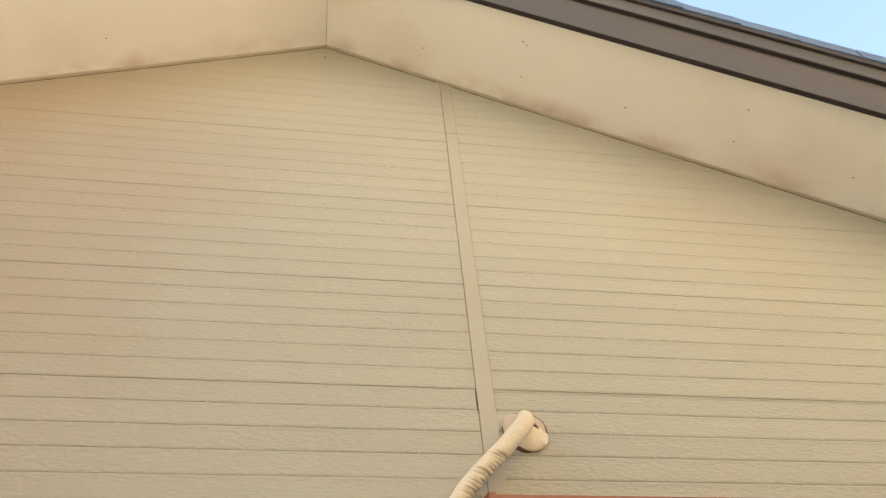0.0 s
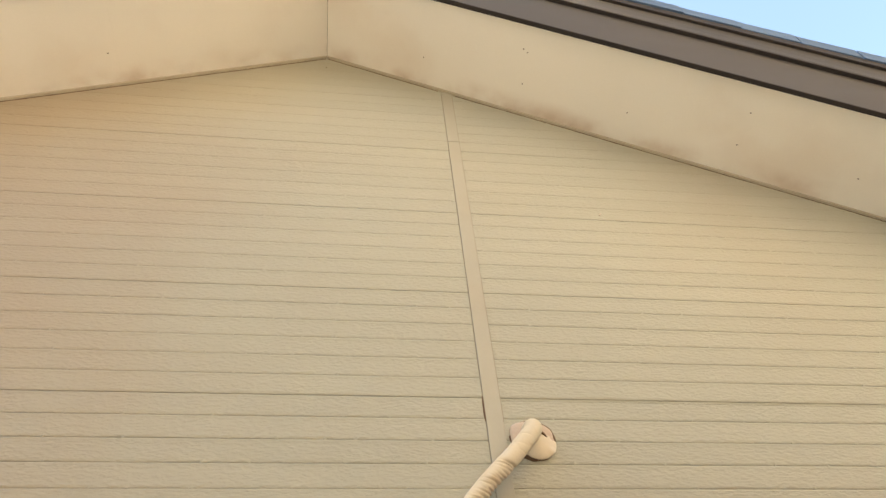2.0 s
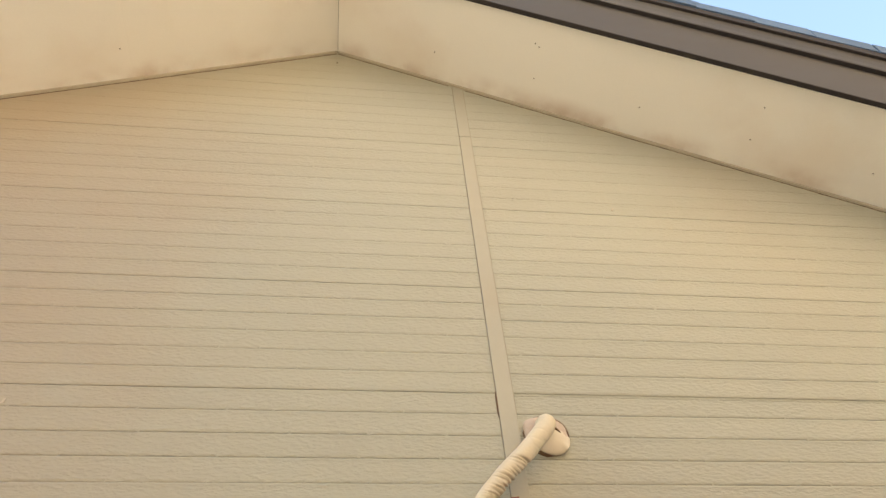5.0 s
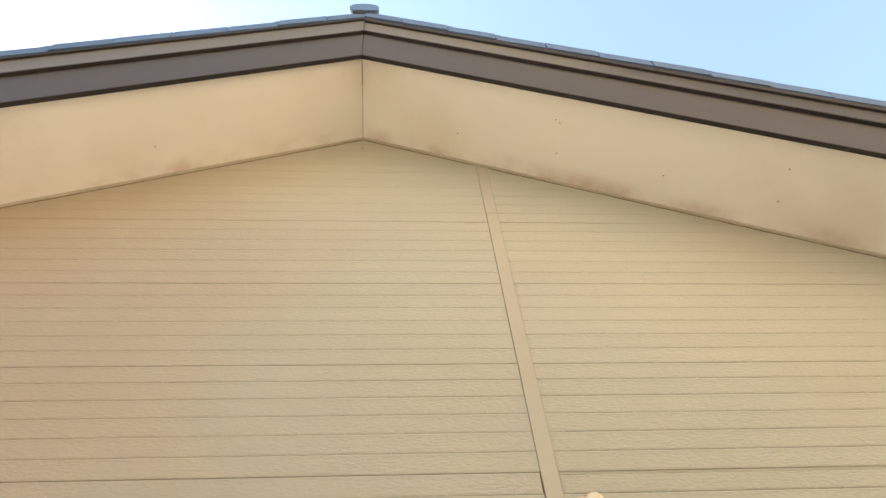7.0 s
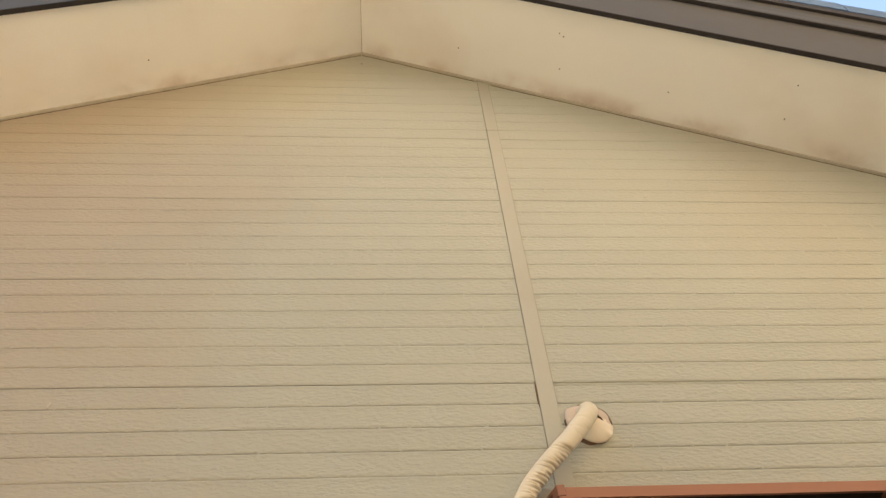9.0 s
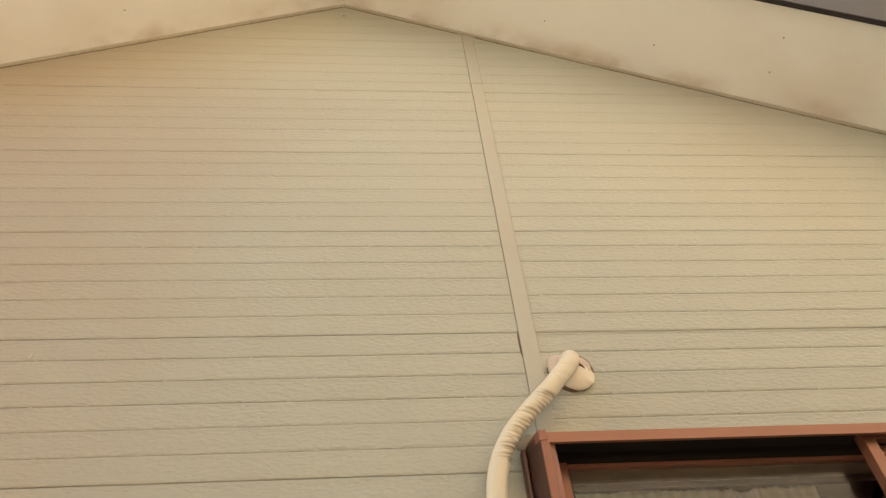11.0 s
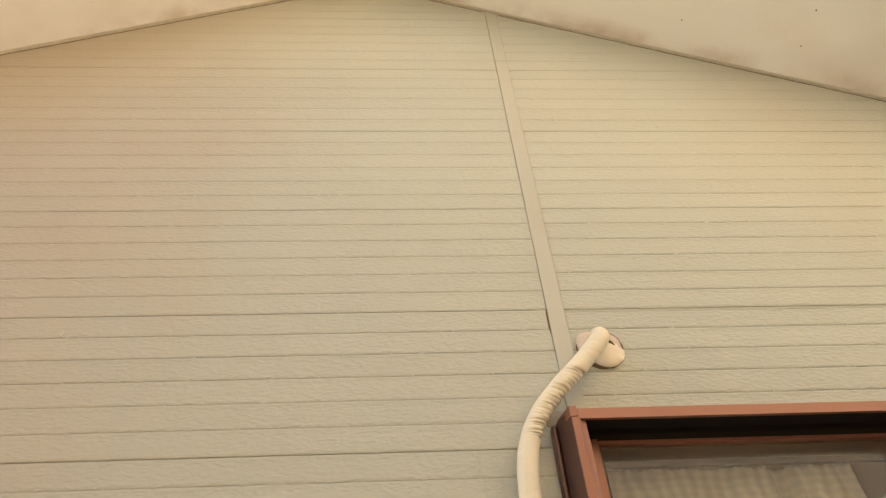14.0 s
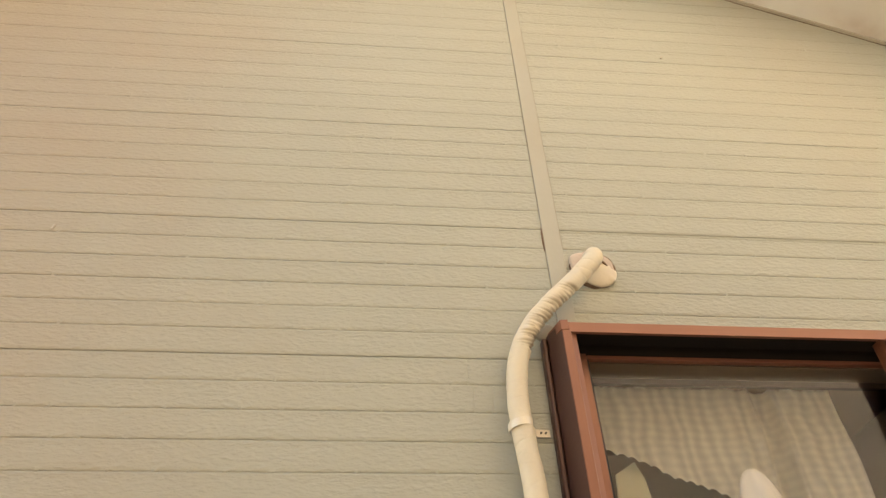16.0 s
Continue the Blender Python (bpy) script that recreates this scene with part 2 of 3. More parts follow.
def thing(name, at, label, category, group="", kind=""):
    ob = new(name)
    ob.location = at
    ob.empty_display_size = 0.1
    return tagged(ob, label, category, group, kind)


def tube(points, radius, seg=20, wrinkle=None):
    """A round tube along points; wrinkle(i, angle) gives a factor on the radius."""
    bm = bmesh.new()
    pts = [Vector(p) for p in points]
    rings = []
    side = Vector((0, 1, 0))
    for i, p in enumerate(pts):
        d = (pts[min(i + 1, len(pts) - 1)] - pts[max(i - 1, 0)]).normalized()
        a = d.cross(side)
        if a.length < 0.2:
            a = d.cross(Vector((1, 0, 0)))
        a.normalize()
        b = d.cross(a).normalized()
        ring = []
        for k in range(seg):
            w = 2 * math.pi * k / seg
            r = radius * (wrinkle(i, w) if wrinkle else 1)
            ring.append(bm.verts.new(p + r * (math.cos(w) * a + math.sin(w) * b)))
        rings.append(ring)
    for r0, r1 in zip(rings, rings[1:]):
        for k in range(seg):
            bm.faces.new((r0[k], r0[(k + 1) % seg], r1[(k + 1) % seg], r1[k]))
    bm.faces.new(rings[0])
    bm.faces.new(rings[-1][::-1])
    return bm


def spline(points, n):
    """Points along a smooth line through the given ones."""
    p = [Vector(q) for q in points]
    p = [2 * p[0] - p[1], *p, 2 * p[-1] - p[-2]]
    out = []
    for a, b, c, d in zip(p, p[1:], p[2:], p[3:]):
        for i in range(n):
            t = i / n
            out.append(0.5 * (2 * b + (c - a) * t + (2 * a - 5 * b + 4 * c - d) * t * t + (3 * b - a - 3 * c + d) * t ** 3))
    return out + [p[-2]]


# ---- plan: the siding's face is y = 0, the camera's side is -y; x = 0 is the batten's left edge ----
H = 2.95                       # a panel joint of the siding
PANEL = 0.455
COURSE = PANEL / 6
XA, ZA, SLOPE = -0.578, H + 2.185, 0.476      # apex of the gable and its pitch
W_BAT = 0.051
HALF = 3.2                     # half width of the gable
DEEP = 7.0
OPEN = (-0.045, 1.74, H - 1.09, H - 0.43)    # window opening: x0, x1, z0, z1


def eave(x):
    return ZA - SLOPE * abs(x - XA)


# ground, plain walls that close the house, floor and ceiling of the room
ground = part("ground", boxed(-300, 300, -300, 300, -0.3, 0.0), M_GROUND)
# Unseen wall, added to throw warm sunlight back at the gable's right.
bounce_wall = part("wall_light_bounce", boxed(-0.5, 20, -5.4, -5.2, 0.0, 10.2), M_FACADE)
tagged(bounce_wall, "unseen plain beige wall added to bounce warm light onto the gable", "wall", kind="structure")
# Unseen wall, added to keep light off the gable's lower part.
tagged(part("wall_light_block", boxed(-12, 12, -2.6, -2.45, 0.0, 3.1, 0.01), M_BLOCK), "unseen plain dark brown wall added behind the viewer to dim the lower gable", "wall", kind="structure")
# Another unseen wall, added to hold back sky light on the left.
tagged(part("wall_sky_block", boxed(-16, -0.52, -5.4, -5.2, 0.0, 6.0), M_BLOCK), "unseen plain dark brown wall added to block sky light from the left", "wall", kind="structure")
tagged(ground, "weathered concrete yard in front of the house", "ground", kind="structure")


def gable_backing():
    """The structural gable with the window opening through it."""
    bm = bmesh.new()
    y0, y1 = 0.024, 0.15
    xl, xr = XA - HALF, XA + HALF
    x0, x1, z0, z1 = OPEN

    def slab(outline):
        sub = extruded(outline, "y", y0, y1)
        me = bpy.data.meshes.new("tmp")
        sub.to_mesh(me)
        sub.free()
        bm.from_mesh(me)
        bpy.data.meshes.remove(me)
    slab([(xl, 0), (x0, 0), (x0, z1), (xl, z1)])
    slab([(x1, 0), (xr, 0), (xr, z1), (x1, z1)])
    slab([(x0, 0), (x1, 0), (x1, z0), (x0, z0)])
    up = 0.03
    slab([(xl, z1), (xr, z1), (xr, eave(xr) + up), (XA, ZA + up), (xl, eave(xl) + up)])
    return bm


wall = part("wall_gable", gable_backing(), M_GROOVE)
tagged(wall, "cream ceramic siding gable wall in shallow horizontal courses", "wall", kind="structure")
for nm, b in (("wall_left", (XA - HALF, XA - HALF + 0.15, 0.15, DEEP, 0, eave(XA - HALF) + 0.05)),
              ("wall_right", (XA + HALF - 0.15, XA + HALF, 0.15, DEEP, 0, eave(XA - HALF) + 0.05)),
              ("wall_back", (XA - HALF, XA + HALF, DEEP, DEEP + 0.15, 0, eave(XA - HALF) + 0.05))):
    tagged(part(nm, boxed(*b), M_WALL), "plain cream outer wall of the house", "wall", kind="structure")
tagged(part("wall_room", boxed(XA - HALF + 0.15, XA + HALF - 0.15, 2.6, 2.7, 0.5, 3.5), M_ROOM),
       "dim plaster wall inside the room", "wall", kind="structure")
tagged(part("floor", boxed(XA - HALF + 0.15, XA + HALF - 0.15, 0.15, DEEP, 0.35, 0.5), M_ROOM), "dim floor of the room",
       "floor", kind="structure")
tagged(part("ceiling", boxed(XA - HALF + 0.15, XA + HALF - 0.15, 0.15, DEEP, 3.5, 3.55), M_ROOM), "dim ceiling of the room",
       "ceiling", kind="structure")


# ---- roof ----
def slope_bm(side, u0, u1, y0, y1, o0, o1, bevel=0.0, lift=0.0):
    """A board that follows the roof's pitch: u along from the apex, o its height over the gable line; lift raises its lower end."""
    bm = bmesh.new()
    v = []
    for u, e in ((u0, 0.0), (u1, lift)):
        for y in (y0, y1):
            for o in (o0, o1):
                v.append(bm.verts.new((XA + side * u, y, ZA - SLOPE * u + o + e)))
    for f in ((0, 1, 3, 2), (4, 6, 7, 5), (0, 4, 5, 1), (2, 3, 7, 6), (0, 2, 6, 4), (1, 5, 7, 3)):
        bm.faces.new([v[i] for i in f])
    if bevel:
        bmesh.ops.bevel(bm, geom=bm.edges[:], offset=bevel, segments=2, affect="EDGES", profile=0.6)
    return bm


def slope_profile(side, u0, u1, outline):
    """A moulding with the given outline (y, height over the gable line) that follows the roof's pitch."""
    bm = bmesh.new()
    rings = [[bm.verts.new((XA + side * u, y, ZA - SLOPE * u + o)) for y, o in outline] for u in (u0, u1)]
    n = len(outline)
    for k in range(n):
        bm.faces.new((rings[0][k], rings[0][(k + 1) % n], rings[1][(k + 1) % n], rings[1][k]))
    bm.faces.new(rings[0])
    bm.faces.new(rings[1][::-1])
    return bm


REACH = HALF + 0.55
roof = thing("roof", (0, 0, 0), "low gable roof in blue-grey slates with brown verge boards", "roof", kind="structure")
soffit = thing("soffit", (0, 0, 0), "cream painted board soffit under the roof's verge", "soffit", kind="structure")
for side in (-1, 1):
    part("roof_deck", slope_bm(side, 0.0, REACH - 0.03, -0.446, DEEP + 0.4, 0.024, 0.515), M_UPPER, roof)
    part("verge_board", slope_bm(side, 0.0006, REACH, -0.468, -0.447, -0.010, 0.322, 0.003), M_FASCIA, roof, "brown-grey painted verge board")
    # Near-black lip and strip: shade of the boards' undersides put into their colour.
    part("verge_drip", slope_bm(side, 0.0, REACH, -0.4715, -0.4490, -0.0180, -0.0102, 0.0015), M_VERGE, roof, "dark lip under the verge board, its underside's shade painted in")
    part("verge_shadow_strip", slope_bm(side, 0.0, REACH, -0.4880, -0.4685, 0.3140, 0.3215, 0.0015), M_VERGE, roof, "dark strip standing in for shade under the upper verge strip")
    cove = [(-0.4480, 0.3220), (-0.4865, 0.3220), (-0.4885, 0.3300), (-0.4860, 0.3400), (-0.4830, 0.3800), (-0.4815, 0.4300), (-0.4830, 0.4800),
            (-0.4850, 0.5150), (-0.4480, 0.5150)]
    part("upper_verge_strip", slope_profile(side, 0.0015, REACH, cove), M_UPPER, roof, "light brown verge strip with painted shade, darker further down")
    # Taller on the right: its dark face stands in for shade under the slates.
    part("drip_edge", slope_bm(side, 0.0, REACH, -0.4960, -0.40, 0.497 if side < 0 else 0.472, 0.523, 0.002), M_VERGE, roof, "dark drip edge under the slates, widened to stand in for their shade")
    # lapped slates whose thick ends show at the verge
    step = 0.247
    n = int(REACH / step) + 1
    for i in range(-1, n):
        u0 = max(0.0, 0.205 + i * step)
        u1 = min(0.205 + (i + 1) * step - 0.003, REACH + 0.04)
        if u1 - u0 < 0.02:
            continue
        j = random.uniform(-0.004, 0.004)
        part("slate", slope_bm(side, u0, u1, -0.502 + j, DEEP + 0.45, 0.523, 0.600 + random.uniform(-0.003, 0.004), 0.002, lift=0.008),
             M_SLATE, roof)
        # the upper layer, laid half a step over
        if u0 + 0.10 < REACH - 0.1:
            part("slate", slope_bm(side, u0 + 0.10, min(u0 + 0.10 + step * random.uniform(0.62, 0.8), REACH + 0.04), -0.494 + j, DEEP + 0.45, 0.594, 0.616,
                                   0.002, lift=0.010), M_SLATE, roof)
    # soffit boards, about 0.91 m each, and their nails
    u = 0.0
    while u < REACH - 0.02:
        ue = min(u + 0.91, REACH)
        bd = part("soffit_board", slope_bm(side, u + (0.0010 if u == 0 else 0.0), ue - (0.0006 if side < 0 and u == 0 else 0.0), -0.4485, 0.022, 0.010, 0.022), M_SOFFIT, soffit)
        for k, y in itertools.product(range(1, 9), (-0.317, -0.155)):
            ua = 0.020 + 0.459 * k
            if not u <= ua < ue or ua > REACH - 0.1 or (y < -0.2 and (k % 2 == 1 or side < 0)) or (side < 0 and k % 2 == 1):
                continue
            for twin in ((0.0, -0.018) if y < -0.2 and k == 2 and side > 0 else (0.0,)):
                x = XA + side * (ua + random.uniform(-0.004, 0.004)) + twin
                bmn = bmesh.new()
                bmesh.ops.create_cone(bmn, cap_ends=True, segments=8, radius1=0.0030, radius2=0.0034, depth=0.004,
                                      matrix=Matrix.Translation((x, y + random.uniform(-0.006, 0.006) + 0.3 * twin, eave(x) + 0.010)))
                part("nail", bmn, M_NAIL, bd)
        u += 0.91
    # the moulding where soffit and siding meet
    part("trim", slope_bm(side, 0.001, HALF, -0.013, 0.020, -0.004, 0.0105, 0.002), M_TRIM,
         label="").name = "trim_verge"
    # Uneven dark strip that paints in the shadow gap below the moulding.
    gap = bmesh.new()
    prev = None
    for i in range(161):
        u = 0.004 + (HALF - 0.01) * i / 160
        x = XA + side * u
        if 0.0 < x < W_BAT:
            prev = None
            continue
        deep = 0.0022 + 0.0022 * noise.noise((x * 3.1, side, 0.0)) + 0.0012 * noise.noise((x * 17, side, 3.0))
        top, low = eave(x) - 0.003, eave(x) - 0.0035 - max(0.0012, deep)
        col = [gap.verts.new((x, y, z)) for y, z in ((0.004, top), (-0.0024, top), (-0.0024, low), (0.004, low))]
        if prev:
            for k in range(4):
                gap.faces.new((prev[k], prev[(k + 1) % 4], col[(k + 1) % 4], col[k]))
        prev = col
    tagged(part("trim_gap_strip", gap, M_SEAL), "uneven dark strip standing in for the shadow gap under the verge moulding", "sealant", kind="structure")
for ob in [o for o in bpy.data.objects if o.name.startswith("trim_verge")]:
    tagged(ob, "weathered beige moulding between siding and soffit", "trim", kind="structure")


def ridge_cap():
    half = [(0.066, 0.0), (0.080, 0.010), (0.084, 0.030), (0.083, 0.072), (0.074, 0.094), (0.056, 0.112), (0.030, 0.124)]
    out = half + [(0.0, 0.128)] + [(-x, z) for x, z in reversed(half)]
    zb = ZA + 0.602
    return extruded([(XA - 0.006 + x, zb + z) for x, z in out], "y", -0.514, DEEP + 0.5, 0.004)


part("ridge_cap", ridge_cap(), M_RIDGE, roof, "grey-blue rounded metal ridge cap")
part("ridge_collar", boxed(XA - 0.070, XA + 0.058, -0.506, DEEP + 0.45, ZA + 0.572, ZA + 0.6015, 0.003), M_VERGE, roof, "dark packing under the ridge cap")
part("ridge_joint", boxed(XA - 0.0018, XA + 0.0018, -0.4900, -0.46, ZA + 0.314, ZA + 0.520), M_GASKET, roof, "dark mitre joint of the verge strips")

part("joint_sealant", extruded([(XA - 0.0018, ZA + 0.0085), (XA + 0.0018, ZA + 0.0085), (XA + 0.0018, ZA + 0.02), (XA - 0.0018, ZA + 0.02)], "y", -0.447, -0.300), M_SEAL, soffit,
     "dark stained sealant at the ridge joint of the soffit")

dbm = bmesh.new()
bmesh.ops.create_icosphere(dbm, subdivisions=2, radius=1.0, matrix=Matrix.LocRotScale((-0.262, -0.4695, ZA + 0.170), Euler((0, 0.4, 0)), (0.011, 0.003, 0.006)))
part("paint_splash", dbm, M_WHITE, roof, "small white splash on the verge board", smooth=True)

# ---- window: bronze aluminium frame standing proud of the siding ----
x0, x1, z0, z1 = OPEN
win = thing("window_1", (0, 0, 0), "brown aluminium window frame standing proud of the wall", "window", kind="structure")
ZT = H - 0.390
jamb = [(-0.018, -0.090), (0.002, -0.092), (0.004, -0.086), (0.018, -0.080), (0.020, -0.05), (0.030, -0.04), (0.030, 0.10), (-0.037, 0.10),
        (-0.037, -0.03)]
left_jamb = part("jamb", extruded(jamb, "z", z0 - 0.02, H - 0.4235, 0.0012), M_BRONZE, win)
# Side and flange take the darker copy, so their shade is in the colour.
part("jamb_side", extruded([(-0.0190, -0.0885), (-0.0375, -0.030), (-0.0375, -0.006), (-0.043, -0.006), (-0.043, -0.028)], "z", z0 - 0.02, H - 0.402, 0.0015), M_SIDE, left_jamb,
     "side of the window frame, its shade painted dark brown")
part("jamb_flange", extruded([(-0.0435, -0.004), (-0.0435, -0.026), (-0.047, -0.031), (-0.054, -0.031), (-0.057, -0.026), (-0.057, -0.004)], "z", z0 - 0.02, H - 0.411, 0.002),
     M_SIDE, left_jamb, "brown flange lying on the siding, its shade painted in")
part("jamb_head", extruded([(-0.0205, -0.0905), (-0.0015, -0.093), (-0.0015, -0.01), (-0.036, 0.02), (-0.039, -0.03)], "z", H - 0.423, ZT - 0.004, 0.0012), M_BRONZE, win)
part("jamb", extruded([(2 * 0.86 - p[0] - 0.02, p[1]) for p in jamb], "z", z0 - 0.02, ZT, 0.0012), M_BRONZE, win)
head = [(-0.092, H - 0.4300), (-0.092, H - 0.4015), (-0.086, H - 0.398), (-0.012, H - 0.386), (0.03, H - 0.386), (0.10, H - 0.39), (0.10, H - 0.398),
        (-0.082, H - 0.398), (-0.082, H - 0.4300)]
part("header", extruded(head, "x", -0.001, 1.71), M_BRONZE, win)
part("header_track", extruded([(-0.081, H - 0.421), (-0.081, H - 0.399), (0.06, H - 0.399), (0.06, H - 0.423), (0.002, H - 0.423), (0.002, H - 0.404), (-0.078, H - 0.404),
                               (-0.078, H - 0.421)], "x", 0.004, 1.70), M_DARK, win, "hollow track under the header, its shade painted near-black")
part("sill", extruded([(-0.10, z0 - 0.03), (-0.10, z0), (0.10, z0 + 0.02), (0.10, z0 - 0.03)], "x", -0.05, 1.76, 0.002), M_BRONZE, win)
sash = part("sash", boxed(0.018, 0.901, -0.008, 0.022, H - 0.4450, H - 0.4235, 0.0015), M_DARK, win, "sash top rail painted near-black for shade, with a brown lip")
part("stile", boxed(0.021, 0.058, -0.010, 0.022, z0, H - 0.439, 0.002), M_BRONZE, sash)
part("stile", boxed(0.902, 0.932, -0.004, 0.024, z0, H - 0.424, 0.002), M_BRONZE, sash)
part("gasket", boxed(0.0585, 0.0635, -0.004, 0.018, z0, H - 0.439), M_GASKET, sash)
part("lip", boxed(0.059, 0.901, -0.012, 0.005, H - 0.4550, H - 0.4455, 0.0012), M_BRONZE, sash)
part("bottom_rail", boxed(0.057, 0.901, -0.006, 0.022, z0 + 0.012, z0 + 0.05, 0.002), M_BRONZE, sash)
pane = part("pane", boxed(0.0600, 0.903, 0.006, 0.010, z0 + 0.048, H - 0.4455), M_GLASS, sash, "clear window glass")
pane.visible_shadow = False
sash2 = part("sash", boxed(0.934, 1.69, 0.026, 0.052, H - 0.4455, H - 0.434, 0.0015), M_BRONZE, win, "brown sash top rail")
part("stile", boxed(0.904, 0.933, 0.026, 0.052, z0, H - 0.434, 0.002), M_BRONZE, sash2)
pane2 = part("pane", boxed(0.932, 1.69, 0.036, 0.040, z0 + 0.03, H - 0.446), M_GLASS, sash2)
pane2.visible_shadow = False
part("inner_sill", boxed(-0.04, 1.73, 0.10, 0.26, z0 - 0.03, z0 + 0.01, 0.003), M_ROOM, win, "inner wooden window board")

# louvred shutter hanging in the outer track
shut = thing("louvre_shutter", (1.28, -0.05, z0), "brown aluminium shutter with horizontal louvre slats", "shutter")


def in_shutter(name, bm, mat):
    bm.transform(Matrix.Translation((-1.28, 0.05, -z0)))
    return part(name, bm, mat, shut)


in_shutter("stile", boxed(0.834, 0.867, -0.064, -0.030, z0 + 0.002, H - 0.408, 0.003), M_BRONZE)
in_shutter("stile", boxed(1.655, 1.688, -0.064, -0.030, z0 + 0.002, H - 0.408, 0.003), M_BRONZE)
in_shutter("rail", boxed(0.867, 1.655, -0.062, -0.032, H - 0.427, H - 0.408, 0.002), M_BRONZE)
in_shutter("rail", boxed(0.867, 1.655, -0.062, -0.032, z0 + 0.002, z0 + 0.04, 0.002), M_BRONZE)
zs = H - 0.434
while zs > z0 + 0.08:
    in_shutter("slat", extruded([(-0.060, zs - 0.040), (-0.057, zs - 0.041), (-0.034, zs - 0.003), (-0.036, zs), (-0.058, zs - 0.030)], "x", 0.865, 1.657), M_BRONZE)
    zs -= 0.0505

# caulking at the frame's upper corner
bmc = bmesh.new()
bmesh.ops.create_icosphere(bmc, subdivisions=3, radius=1.0, matrix=Matrix.LocRotScale((-0.036, -0.004, H - 0.376), None, (0.036, 0.014, 0.026)))
for v in bmc.verts:
    v.co += 0.004 * noise.noise_vector(v.co * 40)
tagged(part("caulk_patch", bmc, M_CAULK, smooth=True), "smeared grey caulking at the window frame's corner", "caulking")

# curtain behind the glass, with a wavy top and a scalloped hem that rises to one side
def curtain_bm():
    bm = bmesh.new()
    nx, nz = 240, 36
    xa, xb = 0.07, 0.768
    grid = []
    for i in range(nx + 1):
        a = i / nx
        x = xa + (xb - xa) * a
        top = H - 0.460 + 0.0030 * abs(math.sin(x * 150)) + 0.0015 * math.sin(x * 61)
        low = H - 0.612 - 0.42 * max(0.0, x - 0.06) ** 0.92
        low += 0.008 * abs(math.sin(x * 118)) + 0.004 * math.sin(x * 41)
        fold = 0.010 * math.sin(x * 95 + 2.5 * math.sin(x * 9)) + 0.012 * noise.noise((x * 24, 3.0, 2.0))
        fold *= 0.30 + 0.9 * abs(noise.noise((x * 7, 1.0, 2.0)))
        fold += 0.045 * math.exp(-((x - 0.565) / 0.026) ** 4)          # the deep pleat between its two halves
        col = []
        for j in range(nz + 1):
            b = j / nz
            z = top + (low - top) * b
            col.append(bm.verts.new((x + 0.004 * math.sin(z * 20 + x * 8), 0.120 + fold * (0.45 + 0.55 * b), z)))
        grid.append(col)
    for c0, c1 in zip(grid, grid[1:]):
        for j in range(nz):
            bm.faces.new((c0[j], c0[j + 1], c1[j + 1], c1[j]))
    bmesh.ops.solidify(bm, geom=bm.faces[:], thickness=0.0012)
    return bm


curt = thing("lace_curtain", (0.43, 0.115, H - 0.46), "cream lace curtain with a scalloped hem behind the window glass", "curtain")
cbm = curtain_bm()
cbm.transform(Matrix.Translation((-0.43, -0.115, -(H - 0.46))))
part("cloth", cbm, M_CURTAIN, curt, smooth=True)
rod = thing("curtain_rail", (0.43, 0.115, H - 0.455), "slim curtain rail fixed above the window", "curtain rail")
rbm = boxed(-0.42, 1.24, -0.008, 0.008, 0.0, 0.018, 0.003)
part("rail", rbm, M_WOOD, rod)

# pale ornament and leaf that stand on the inner window board
obm = bmesh.new()
bmesh.ops.create_uvsphere(obm, u_segments=28, v_segments=20, radius=1.0)
hgt = (H - 0.716) - (z0 + 0.016)
for v in obm.verts:
    c = v.co.copy()
    r = 0.062 * (1 + 0.10 * math.sin(5 * math.atan2(c.y, c.x) + 4 * c.z)) * (1 - 0.25 * max(0, -c.z))
    v.co = Vector((0.432 + c.x * r, 0.055 + c.y * r * 0.38, z0 + 0.016 + hgt * (0.5 + 0.5 * c.z)))
orn = part("ornament", obm, M_WHITE, smooth=True)
tagged(orn, "rounded white cloth ornament on the inner window board", "ornament")
lbm = extruded([(0.10, z0 + 0.01), (0.15, z0 + 0.01), (0.215, H - 0.79), (0.204, H - 0.700), (0.186, H - 0.655), (0.13, H - 0.690)], "y", 0.150, 0.156, 0.002)
tagged(part("leaf", lbm, M_LEAF), "pale pointed leaf on the inner window board", "leaf")

# ---- taped air-conditioner pipe ----
pipe = thing("pipe", (-0.15, -0.05, 0.0), "beige taped air-conditioner pipe bending down the siding", "pipe")
line = spline([(0.118, 0.02, H - 0.122), (0.122, -0.035, H - 0.131), (0.108, -0.064, H - 0.169), (0.044, -0.066, H - 0.246), (-0.033, -0.064, H - 0.327),
               (-0.093, -0.060, H - 0.405), (-0.129, -0.058, H - 0.490), (-0.141, -0.056, H - 0.577), (-0.1405, -0.054, H - 0.650),
               (-0.133, -0.052, H - 0.736), (-0.124, -0.050, H - 0.847), (-0.118, -0.050, H - 1.2), (-0.118, -0.050, H - 1.8), (-0.118, -0.050, 0.15)], 60)
crease = random.Random(5)
folds = [(crease.randrange(195, 340), crease.uniform(-0.4, 1.3), crease.uniform(0.07, 0.17)) for _ in range(95)]
folds += [(crease.randrange(130, 620), crease.uniform(0, 6.3), crease.uniform(0.03, 0.08)) for _ in range(34)]


